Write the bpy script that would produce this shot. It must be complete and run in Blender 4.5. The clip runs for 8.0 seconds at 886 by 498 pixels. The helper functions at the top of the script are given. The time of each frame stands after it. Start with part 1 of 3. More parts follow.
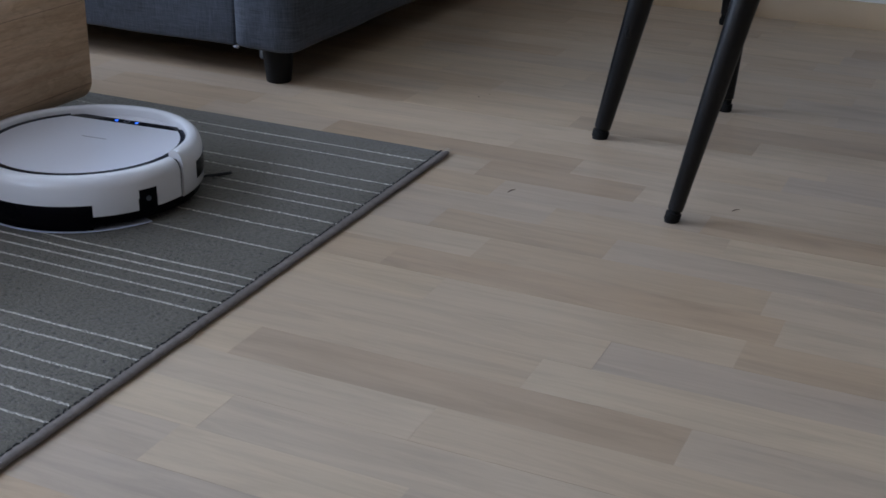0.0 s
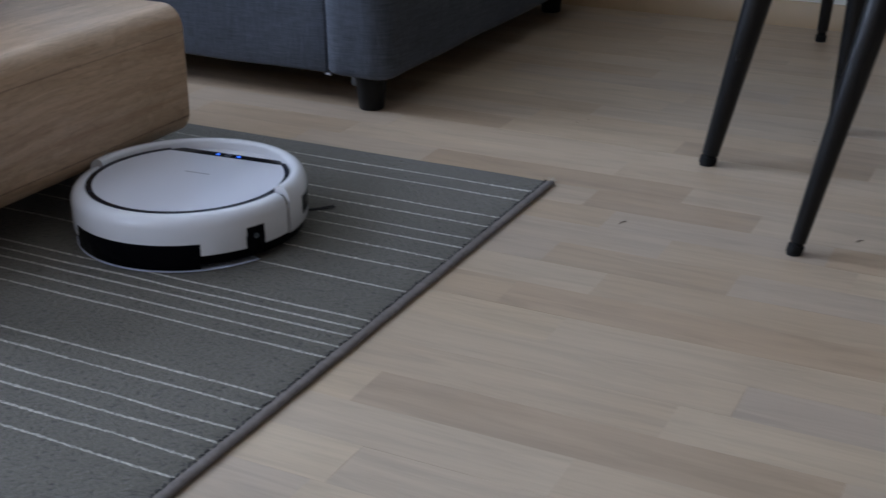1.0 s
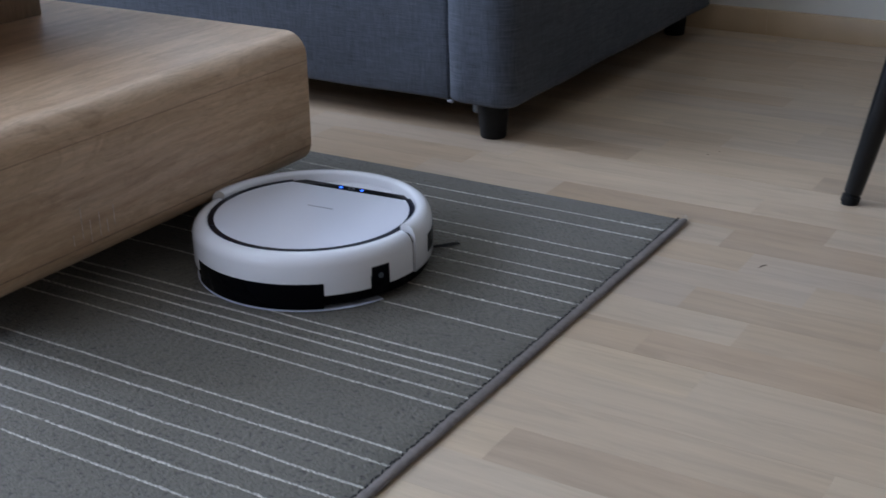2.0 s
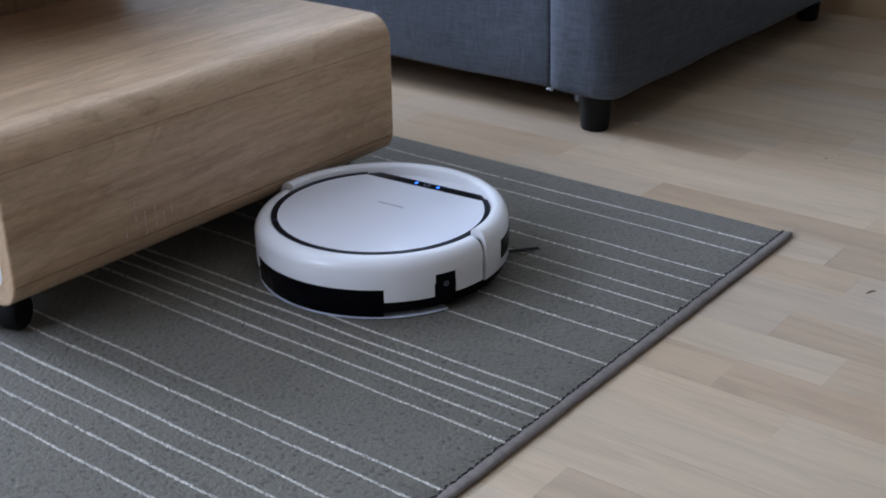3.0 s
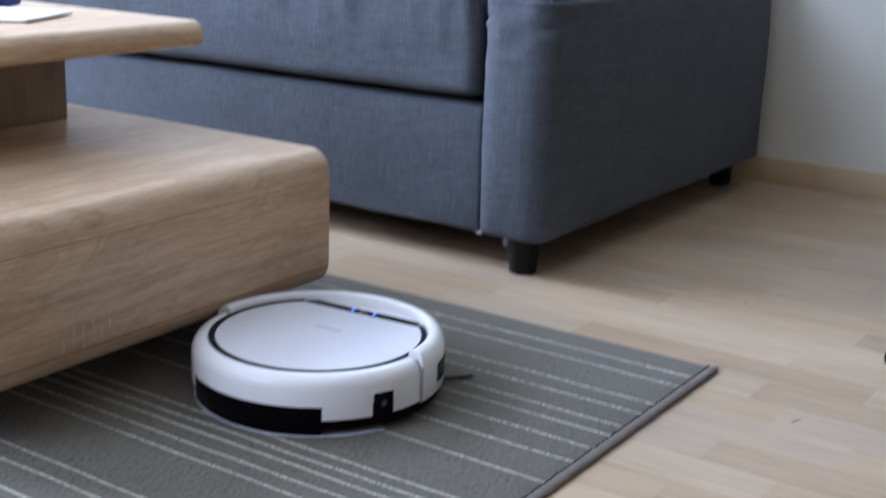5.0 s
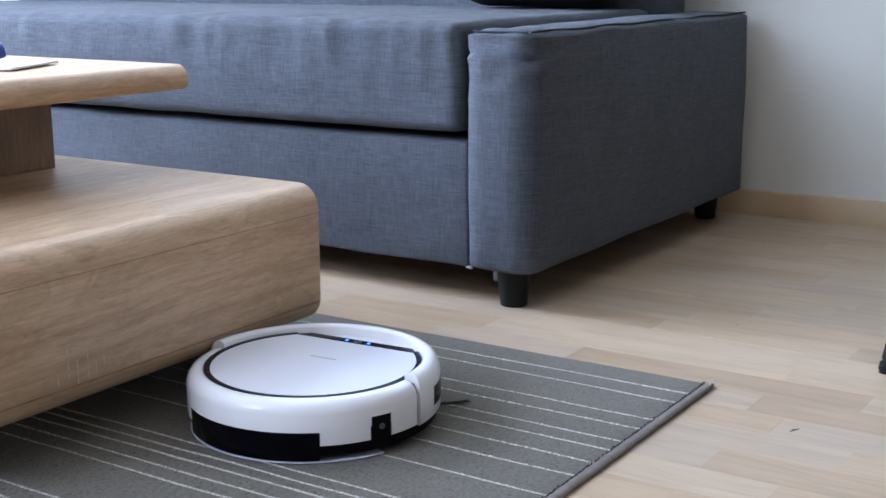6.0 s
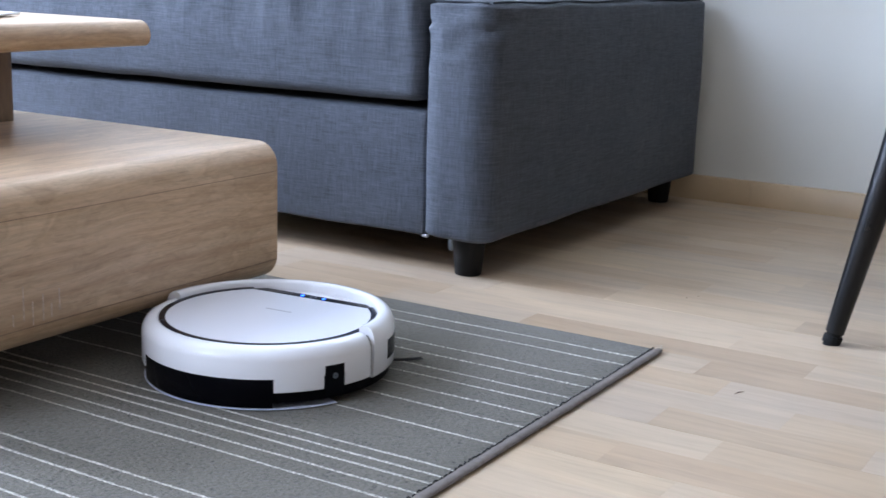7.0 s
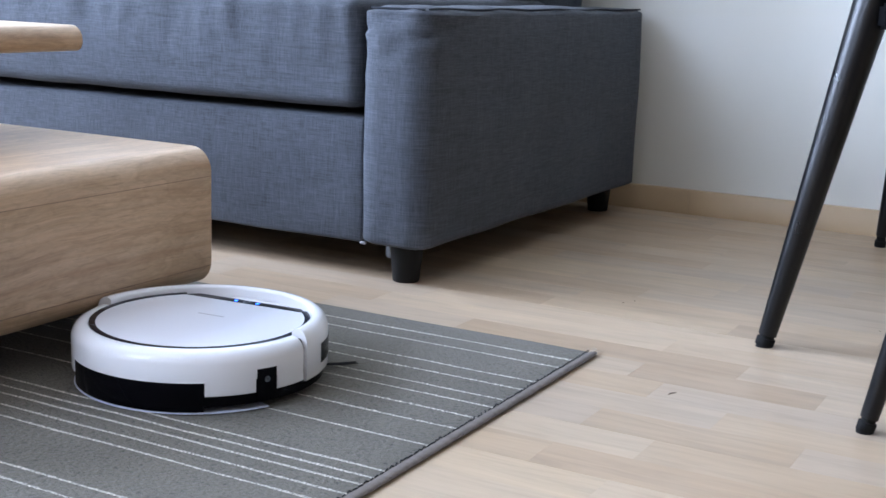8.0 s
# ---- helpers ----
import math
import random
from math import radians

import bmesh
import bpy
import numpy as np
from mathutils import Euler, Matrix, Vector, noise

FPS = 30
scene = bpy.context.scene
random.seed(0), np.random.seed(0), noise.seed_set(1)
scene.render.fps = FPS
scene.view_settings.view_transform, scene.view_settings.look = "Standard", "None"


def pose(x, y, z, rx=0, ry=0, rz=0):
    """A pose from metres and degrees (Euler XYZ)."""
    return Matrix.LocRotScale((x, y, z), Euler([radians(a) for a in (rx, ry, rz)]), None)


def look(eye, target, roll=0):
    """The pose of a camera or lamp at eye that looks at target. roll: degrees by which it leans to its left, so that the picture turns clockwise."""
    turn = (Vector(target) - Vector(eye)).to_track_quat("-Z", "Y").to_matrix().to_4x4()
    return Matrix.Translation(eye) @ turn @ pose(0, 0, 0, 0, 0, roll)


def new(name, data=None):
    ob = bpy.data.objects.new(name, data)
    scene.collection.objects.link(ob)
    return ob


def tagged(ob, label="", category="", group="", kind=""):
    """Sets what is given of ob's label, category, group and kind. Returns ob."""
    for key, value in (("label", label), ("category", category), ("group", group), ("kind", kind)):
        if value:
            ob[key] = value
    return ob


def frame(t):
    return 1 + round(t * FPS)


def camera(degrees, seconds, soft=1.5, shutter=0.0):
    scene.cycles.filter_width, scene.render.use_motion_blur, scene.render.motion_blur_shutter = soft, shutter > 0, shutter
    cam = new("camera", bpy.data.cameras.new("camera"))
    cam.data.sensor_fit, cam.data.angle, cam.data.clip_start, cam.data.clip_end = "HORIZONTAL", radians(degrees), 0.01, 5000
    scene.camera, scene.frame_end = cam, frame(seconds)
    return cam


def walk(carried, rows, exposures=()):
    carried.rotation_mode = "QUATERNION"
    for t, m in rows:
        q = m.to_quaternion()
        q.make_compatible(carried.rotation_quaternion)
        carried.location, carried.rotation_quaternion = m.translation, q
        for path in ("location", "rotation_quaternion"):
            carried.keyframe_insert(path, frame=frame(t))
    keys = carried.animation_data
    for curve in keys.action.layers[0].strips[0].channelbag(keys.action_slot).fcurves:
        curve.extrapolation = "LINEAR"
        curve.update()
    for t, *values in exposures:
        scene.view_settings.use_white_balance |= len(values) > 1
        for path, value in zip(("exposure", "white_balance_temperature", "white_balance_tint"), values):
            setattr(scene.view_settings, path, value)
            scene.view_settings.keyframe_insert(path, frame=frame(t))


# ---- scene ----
cam = camera(38.5, 8.0, shutter=0.5)
PATH = [
    (0, (0.736, -1.677, 0.633), (-0.012, 0.001, -0.16), 1.3),
    (0.5, (0.693, -1.667, 0.64), (-0.071, 0.004, -0.149), 0.5),
    (1, (0.643, -1.657, 0.643), (-0.184, -0.011, -0.135), -0.2),
    (1.5, (0.594, -1.651, 0.649), (-0.295, -0.036, -0.126), -0.1),
    (2.8, (0.565, -1.495, 0.664), (-0.533, -0.022, -0.126), -1.4),
    (3, (0.572, -1.466, 0.661), (-0.558, -0.031, -0.154), -0.9),
    (3.5, (0.585, -1.43, 0.655), (-0.598, -0.048, -0.176), -0.5),
    (4, (0.583, -1.472, 0.674), (-0.591, -0.046, -0.093), 0.7),
    (4.5, (0.562, -1.532, 0.664), (-0.493, 0.035, 0.007), 1.4),
    (5, (0.57, -1.527, 0.603), (-0.501, 0.073, 0.06), 1.9),
    (5.2, (0.577, -1.534, 0.585), (-0.465, 0.109, 0.122), 2.0),
    (6.3, (0.58, -1.556, 0.535), (-0.501, 0.071, 0.106), -0.7),
    (6.5, (0.591, -1.567, 0.523), (-0.475, 0.068, 0.087), 0.5),
    (7, (0.592, -1.574, 0.502), (-0.416, 0.097, 0.068), 1.8),
    (7.5, (0.602, -1.576, 0.491), (-0.361, 0.131, 0.091), 2.6),
    (8, (0.61, -1.566, 0.485), (-0.333, 0.151, 0.08), 2.0),
]
walk(cam, [(t, look(eye, target, roll)) for t, eye, target, roll in PATH],
     exposures=[(0, -0.98), (1.5, -0.82), (3.0, -0.36), (3.5, -0.27), (4.5, -0.05), (5.2, 0.15), (6.5, 0.42), (8, 0.46)])

# ---- light ----
world = bpy.data.worlds.new("world")
scene.world = world
world.use_nodes = True
_wn = world.node_tree.nodes
_sky = _wn.new("ShaderNodeTexSky")
_sky.sky_type, _sky.sun_disc = "NISHITA", False
_sky.sun_elevation, _sky.sun_rotation = radians(40), radians(90)
_wn["Background"].inputs[1].default_value = 0.12
world.node_tree.links.new(_sky.outputs[0], _wn["Background"].inputs[0])


def window_light(name, m, w, h, watts, colour):
    d = bpy.data.lights.new(name, "AREA")
    d.shape, d.size, d.size_y, d.energy, d.color = "RECTANGLE", w, h, watts, colour
    ob = new(name, d)
    ob.matrix_world = m
    return ob


DAY = (0.59, 0.72, 1.0)
window_light("window_light_south", look((-1.8, -3.24, 1.75), (-1.2, 0, 0.5)), 1.9, 1.1, 62, DAY)
window_light("window_light_west", look((-3.04, -0.9, 1.6), (0, -0.70, 0.7)), 1.95, 1.4, 215, DAY)


# ---- materials ----
class Nodes:
    """A small writer of node materials."""

    def __init__(self, name, rough=0.5, metal=0.0):
        self.mat = bpy.data.materials.new(name)
        self.mat.use_nodes = True
        self.tree = self.mat.node_tree
        self.bsdf = self.tree.nodes["Principled BSDF"]
        self.put(self.bsdf, "Roughness", rough)
        self.put(self.bsdf, "Metallic", metal)

    def put(self, node, key, value):
        if hasattr(value, "is_linked"):
            self.tree.links.new(value, node.inputs[key])
        else:
            node.inputs[key].default_value = value

    def add(self, kind, out=0, props=(), **inputs):
        node = self.tree.nodes.new(kind)
        for k, v in props:
            setattr(node, k, v)
        for k, v in inputs.items():
            self.put(node, k.replace("_", " "), v)
        return node.outputs[out]

    def coords(self, scale=(1, 1, 1), which="Object", rot=(0, 0, 0), shift=None):
        c = self.add("ShaderNodeTexCoord", which)
        if shift is not None:
            c = self.add("ShaderNodeVectorMath", 0, (("operation", "ADD"),))
            n = c.node
            self.put(n, 0, self.add("ShaderNodeTexCoord", which))
            self.put(n, 1, shift)
        return self.add("ShaderNodeMapping", Vector=c, Scale=scale, Rotation=rot)

    def noise(self, vec, scale, detail=3.0, rough=0.5, distortion=0.0):
        return self.add("ShaderNodeTexNoise", "Fac", Vector=vec, Scale=scale, Detail=detail, Roughness=rough, Distortion=distortion)

    def ramp(self, fac, *stops):
        n = self.tree.nodes.new("ShaderNodeValToRGB")
        self.put(n, 0, fac)
        e = n.color_ramp.elements
        while len(e) < len(stops):
            e.new(0.5)
        for el, (p, c) in zip(e, stops):
            el.position, el.color = p, (*c, 1) if len(c) == 3 else c
        return n.outputs[0]

    def mix(self, fac, a, b, blend="MIX"):
        n = self.tree.nodes.new("ShaderNodeMix")
        n.data_type, n.blend_type = "RGBA", blend
        for i, v in ((0, fac), (6, a), (7, b)):
            if hasattr(v, "is_linked"):
                self.tree.links.new(v, n.inputs[i])
            else:
                n.inputs[i].default_value = v if i == 0 else (*v, 1)
        return n.outputs[2]

    def math(self, op, a, b=0.0):
        n = self.tree.nodes.new("ShaderNodeMath")
        n.operation = op
        self.put(n, 0, a), self.put(n, 1, b)
        return n.outputs[0]

    def bump(self, height, strength=0.3, distance=0.001):
        self.put(self.bsdf, "Normal", self.add("ShaderNodeBump", Height=height, Strength=strength, Distance=distance))
        return self

    def done(self, colour, rough=None):
        self.put(self.bsdf, "Base Color", colour if hasattr(colour, "is_linked") else (*colour, 1))
        if rough is not None:
            self.put(self.bsdf, "Roughness", rough)
        return self.mat


def grey(v):
    return (v, v, v)


def plain(name, colour, rough=0.5, metal=0.0, vary=0.12, scale=30.0, bump=0.0, gloss=0.5):
    n = Nodes(name, rough, metal)
    n.put(n.bsdf, "Specular IOR Level", gloss)
    f = n.noise(n.coords(), scale, 4)
    dark = tuple(c * (1 - vary) for c in colour)
    light = tuple(min(1, c * (1 + vary)) for c in colour)
    if bump:
        n.bump(n.noise(n.coords(), scale * 8, 3), bump, 0.0006)
    return n.done(n.ramp(f, (0.3, dark), (0.7, light)), n.ramp(f, (0.2, grey(rough * 0.85)), (0.8, grey(min(1, rough * 1.15)))))


def parquet_material():
    n = Nodes("oak_parquet", 0.4)
    rnd = n.add("ShaderNodeObjectInfo", "Random")
    isl = n.add("ShaderNodeNewGeometry", "Random Per Island")
    r = n.math("FRACT", n.math("ADD", rnd, n.math("MULTIPLY", isl, 7.31)))
    off = n.add("ShaderNodeCombineXYZ", X=n.math("MULTIPLY", r, 17.0), Y=n.math("MULTIPLY", r, 5.0), Z=r)
    vec = n.coords((2.2, 17, 1), "Object", shift=off)
    grain = n.noise(vec, 2.2, 6, 0.62, 0.7)
    fine = n.noise(n.coords((8, 260, 1), "Object", shift=off), 1.0, 3, 0.6)
    tone = n.ramp(r, (0.0, (0.420, 0.302, 0.196)), (0.16, (0.480, 0.352, 0.228)), (0.40, (0.535, 0.412, 0.282)), (0.58, (0.452, 0.355, 0.262)),
                  (0.8, (0.572, 0.438, 0.290)), (1.0, (0.462, 0.328, 0.208)))
    c = n.mix(1.0, tone, n.ramp(grain, (0.28, grey(0.80)), (0.5, grey(0.97)), (0.72, grey(1.08))), "MULTIPLY")
    c = n.mix(0.22, c, n.ramp(fine, (0.3, grey(0.78)), (0.6, grey(1.05))), "MULTIPLY")
    c = n.mix(n.ramp(n.noise(n.coords(), 1.3, 3), (0.4, grey(0)), (0.75, grey(0.22))), c, (0.43, 0.34, 0.26))
    n.bump(fine, 0.10, 0.0004)
    n.put(n.bsdf, "Specular IOR Level", 0.52)
    return n.done(c, n.ramp(n.noise(n.coords(), 9, 4), (0.3, grey(0.34)), (0.7, grey(0.47))))


def shade_of(v):
    """A multiplier that darkens wood towards brown."""
    return (v, v ** 1.12, v ** 1.3)


def oak_laminate(name, along, light=1.0):
    """Sawn oak: long fibres along one axis (0 to 2), wavy figure, fine dark pores and pale flecks."""
    def sc(across, length):
        return tuple(length if i == along else across for i in range(3))
    n = Nodes(name, 0.45)
    bend = n.add("ShaderNodeTexNoise", "Color", Vector=n.coords(sc(5, 1.8)), Scale=1.0, Detail=3.0)
    v = n.add("ShaderNodeVectorMath", 0, (("operation", "MULTIPLY_ADD"),))
    n.put(v.node, 0, bend)
    n.put(v.node, 1, (0.06, 0.06, 0.06))
    n.put(v.node, 2, n.add("ShaderNodeTexCoord", "Object"))

    def grain(across, length, detail, rough, dist=0.0):
        return n.noise(n.add("ShaderNodeMapping", Vector=v, Scale=sc(across, length)), 1.0, detail, rough, dist)
    bands = grain(42, 1.2, 4, 0.6, 0.6)
    fibre = grain(260, 9, 5, 0.75)
    pores = grain(620, 22, 2, 0.5)
    fleck = grain(120, 34, 3, 0.6, 1.5)
    figure = grain(15, 3.2, 4, 0.55, 2.2)

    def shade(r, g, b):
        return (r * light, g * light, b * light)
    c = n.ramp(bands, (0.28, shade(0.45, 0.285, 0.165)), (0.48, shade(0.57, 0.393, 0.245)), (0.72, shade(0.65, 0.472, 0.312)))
    c = n.mix(0.55, c, n.ramp(figure, (0.30, shade_of(0.70)), (0.44, shade_of(0.90)), (0.50, shade_of(0.76)), (0.55, shade_of(1.02)), (0.75, shade_of(1.08))), "MULTIPLY")
    c = n.mix(0.42, c, n.ramp(fibre, (0.30, grey(0.62)), (0.52, grey(1.0)), (0.75, grey(1.14))), "MULTIPLY")
    c = n.mix(0.45, c, n.ramp(pores, (0.26, grey(0.45)), (0.38, grey(1.0))), "MULTIPLY")
    c = n.mix(0.5, c, n.ramp(fleck, (0.32, grey(0.78)), (0.5, grey(1.0)), (0.72, grey(1.16))), "MULTIPLY")
    n.bump(n.math("ADD", fibre, n.math("MULTIPLY", pores, 0.6)), 0.16, 0.0005)
    return n.done(c, n.ramp(bands, (0.2, grey(0.33)), (0.8, grey(0.45))))


def linen(name, dark, light):
    n = Nodes(name, 0.88)
    n.put(n.bsdf, "Sheen Weight", 0.04)
    n.put(n.bsdf, "Specular IOR Level", 0.25)
    a = n.noise(n.coords((30, 30, 620)), 1.0, 3, 0.6)
    b = n.noise(n.coords((620, 620, 34)), 1.0, 3, 0.6)
    h = n.math("ADD", n.math("MULTIPLY", a, 0.5), n.math("MULTIPLY", b, 0.5))
    blot = n.noise(n.coords(), 5.0, 4)
    c = n.ramp(h, (0.38, dark), (0.5, tuple((p + q) / 2 for p, q in zip(dark, light))), (0.62, light))
    c = n.mix(0.5, c, n.ramp(blot, (0.3, grey(0.82)), (0.7, grey(1.12))), "MULTIPLY")
    weft = n.noise(n.coords((9, 9, 170)), 1.0, 4, 0.65)
    warp = n.noise(n.coords((170, 170, 11)), 1.0, 4, 0.65)
    c = n.mix(0.34, c, n.ramp(weft, (0.32, grey(0.74)), (0.5, grey(1.0)), (0.68, grey(1.22))), "MULTIPLY")
    c = n.mix(0.26, c, n.ramp(warp, (0.32, grey(0.78)), (0.5, grey(1.0)), (0.68, grey(1.18))), "MULTIPLY")
    fold = n.noise(n.coords((1, 1, 0.45)), 16.0, 3, 0.5, 0.8)
    hh = n.math("ADD", n.math("MULTIPLY", h, 0.10), n.math("MULTIPLY", fold, 0.9))
    n.bump(hh, 0.35, 0.006)
    return n.done(c)


def rug_material():
    n = Nodes("rug_pile", 0.95)
    n.put(n.bsdf, "Sheen Weight", 0.16)
    n.put(n.bsdf, "Specular IOR Level", 0.2)
    fine = n.noise(n.coords((1, 1, 1)), 620, 2, 0.6)
    tuft = n.noise(n.coords((1, 1.25, 1)), 170, 3, 0.6)
    big = n.noise(n.coords((1, 1, 1)), 5, 3)
    pit = n.ramp(tuft, (0.30, grey(0.35)), (0.42, grey(0.95)), (0.70, grey(1.12)))
    c = n.mix(1.0, (0.141, 0.129, 0.101), pit, "MULTIPLY")
    c = n.mix(0.55, c, n.ramp(fine, (0.3, grey(0.70)), (0.7, grey(1.25))), "MULTIPLY")
    c = n.mix(0.6, c, n.ramp(big, (0.3, grey(0.86)), (0.7, grey(1.10))), "MULTIPLY")
    n.bump(n.math("ADD", n.math("MULTIPLY", tuft, 1.0), n.math("MULTIPLY", fine, 0.25)), 0.8, 0.005)
    return n.done(c)


def wall_paint():
    n = Nodes("wall_paint", 0.75)
    f = n.noise(n.coords(), 2.2, 4)
    g = n.noise(n.coords(), 260, 3)
    n.bump(g, 0.15, 0.0006)
    return n.done(n.ramp(f, (0.3, (0.765, 0.775, 0.72)), (0.7, (0.80, 0.805, 0.755))))


M = {
    "parquet": parquet_material(),
    "oak": oak_laminate("oak_laminate", 1),
    # same oak with its base colour halved, grain upright
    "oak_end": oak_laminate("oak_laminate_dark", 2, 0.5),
    "skirting": plain("pale_skirting", (0.57, 0.425, 0.265), 0.45, 0, 0.08, 7),
    "linen": linen("charcoal_linen", (0.041, 0.047, 0.0575), (0.085, 0.095, 0.115)),
    "rug": rug_material(),
    "binding": plain("rug_binding", (0.175, 0.150, 0.132), 0.85, 0, 0.2, 120, 0.5),
    "yarn": plain("cream_yarn", (0.45, 0.43, 0.37), 0.9, 0, 0.75, 420, 0.6),
    "thread": plain("black_thread", (0.012, 0.012, 0.013), 0.8),
    "wall": wall_paint(),
    # invented tone for the unseen walls, dims and warms their bounce light
    "taupe": plain("taupe_bounce_paint", (0.42, 0.33, 0.25), 0.8, 0, 0.05, 2),
    "ceiling": plain("ceiling_paint", (0.66, 0.65, 0.63), 0.8, 0, 0.02, 2),
    "white_gloss": plain("white_gloss_plastic", (0.86, 0.865, 0.885), 0.15, 0, 0.015, 5),
    "lid": plain("white_glazed_lid", (0.84, 0.85, 0.91), 0.05, 0, 0.015, 4, 0, 0.9),
    "black_gloss": plain("black_gloss_plastic", (0.003, 0.003, 0.0045), 0.18, 0, 0.1, 20, 0, 0.08),
    "black_matt": plain("black_matt_plastic", (0.006, 0.006, 0.0065), 0.55, 0, 0.2, 40, 0, 0.2),
    "navy": plain("dark_blue_trim", (0.005, 0.007, 0.018), 0.25, 0, 0.1, 40, 0, 0.15),
    "grey_mark": plain("grey_print", (0.30, 0.30, 0.33), 0.5),
    "mop": plain("mop_cloth", (0.55, 0.60, 0.70), 0.8, 0, 0.15, 90, 0.4),
    "black_metal": plain("black_powder_coat", (0.003, 0.0035, 0.0045), 0.30, 0.0, 0.04, 20, 0.0, 0.36),
    "rubber": plain("black_rubber", (0.006, 0.006, 0.006), 0.7, 0, 0.3, 80, 0, 0.2),
    "steel": plain("brushed_steel", (0.16, 0.18, 0.21), 0.38, 1.0, 0.1, 80),
    "scuff": plain("pale_scuff", (0.56, 0.44, 0.34), 0.6, 0, 0.3, 200),
    "joint": plain("brown_joint", (0.20, 0.13, 0.085), 0.6, 0, 0.4, 60),
    "black_cloth": plain("black_cloth", (0.008, 0.0085, 0.011), 0.9, 0, 0.2, 90, 0.3, 0.2),
    "seam": plain("dark_seam", (0.022, 0.025, 0.031), 0.9, 0, 0.2, 90, 0.2, 0.2),
    "white_board": plain("white_laminate", (0.80, 0.82, 0.84), 0.35, 0, 0.02, 6),
    "paper": plain("paper", (0.72, 0.72, 0.74), 0.7, 0, 0.04, 20),
    "blue": plain("blue_foil", (0.02, 0.05, 0.22), 0.3, 0, 0.3, 60),
    "crumb": plain("dark_crumb", (0.13, 0.09, 0.07), 0.8, 0, 0.3, 200),
    "frame_white": plain("white_window_paint", (0.8, 0.8, 0.8), 0.4, 0, 0.02, 6),
}


def led_material():
    n = Nodes("blue_led", 0.3)
    n.put(n.bsdf, "Emission Color", (0.015, 0.13, 1.0, 1))
    n.put(n.bsdf, "Emission Strength", 5.0)
    return n.done((0.02, 0.05, 0.3))


def glass_material():
    n = Nodes("window_glass", 0.02)
    n.put(n.bsdf, "Transmission Weight", 1.0)
    n.put(n.bsdf, "IOR", 1.45)
    return n.done((0.95, 0.97, 0.97))


M["led"], M["glass"] = led_material(), glass_material()


# ---- mesh helpers ----
def part(name, bm, material, parent=None, label="", smooth=40):
    me = bpy.data.meshes.new(name)
    bmesh.ops.recalc_face_normals(bm, faces=bm.faces)
    bm.to_mesh(me)
    bm.free()
    me.materials.append(M[material])
    if smooth:
        me.shade_smooth()
        me.set_sharp_from_angle(angle=radians(smooth))
    ob = new(name, me)
    if parent is not None:
        ob.parent = parent
    return tagged(ob, label)


def thing(name, m, label, category, group="", kind=""):
    ob = new(name)
    ob.matrix_world = m
    ob.empty_display_size = 0.05
    return tagged(ob, label, category, group, kind)


def steps(lo, hi, r, n, k):
    """Coordinates from lo to hi: k fine steps over the radius at both ends, n between."""
    if hi - lo < 2.2 * r:
        r = (hi - lo) * 0.45
    ends = [r * (1 - math.cos(i / k * math.pi / 2)) for i in range(k + 1)] if r > 0 else [0]
    a = [lo + e for e in ends]
    b = [hi - e for e in reversed(ends)]
    mid = [a[-1] + (b[0] - a[-1]) * i / n for i in range(1, n)]
    return a + mid + b


def rbox(bm, lo, hi, r=0.005, n=(1, 1, 1), k=3, wob=0.0, freq=6.0, puff=(0, 0, 0), seed=0.0):
    """A box with round edges, welded, and if asked soft: wobble and bulging faces."""
    lo, hi = Vector(lo), Vector(hi)
    rad = tuple(r) if isinstance(r, (tuple, list)) else (r, r, r)
    ax = [steps(lo[i], hi[i], rad[i], n[i], k) for i in range(3)]
    seen = {}

    def v(i, j, l):
        key = (i, j, l)
        if key not in seen:
            q = Vector((ax[0][i], ax[1][j], ax[2][l]))
            if max(rad) > 0:
                rr = [min(rad[a], (hi[a] - lo[a]) * 0.45) for a in range(3)]
                c = Vector([min(max(q[a], lo[a] + rr[a]), hi[a] - rr[a]) for a in range(3)])
                d = q - c
                d = Vector([d[a] / rr[a] if rr[a] > 0 else 0 for a in range(3)])
                if d.length > 1e-9:
                    d.normalize()
                    q = c + Vector([d[a] * rr[a] for a in range(3)])
            u = [(q[a] - lo[a]) / (hi[a] - lo[a]) * 2 - 1 for a in range(3)]
            for a in range(3):
                if puff[a]:
                    o = [b for b in range(3) if b != a]
                    q[a] += puff[a] * u[a] * (1 - u[o[0]] ** 2) * (1 - u[o[1]] ** 2)
            if wob:
                q += wob * noise.noise_vector(q * freq + Vector((seed, seed * 1.7, 0)))
            seen[key] = bm.verts.new(q)
        return seen[key]

    I, J, L = (len(a) - 1 for a in ax)
    for i in range(I):
        for j in range(J):
            for l in (0, L):
                bm.faces.new((v(i, j, l), v(i + 1, j, l), v(i + 1, j + 1, l), v(i, j + 1, l)))
    for i in range(I):
        for l in range(L):
            for j in (0, J):
                bm.faces.new((v(i, j, l), v(i + 1, j, l), v(i + 1, j, l + 1), v(i, j, l + 1)))
    for j in range(J):
        for l in range(L):
            for i in (0, I):
                bm.faces.new((v(i, j, l), v(i, j + 1, l), v(i, j + 1, l + 1), v(i, j, l + 1)))
    return bm


def box(lo, hi, r=0.004, **kw):
    return rbox(bmesh.new(), lo, hi, r, **kw)


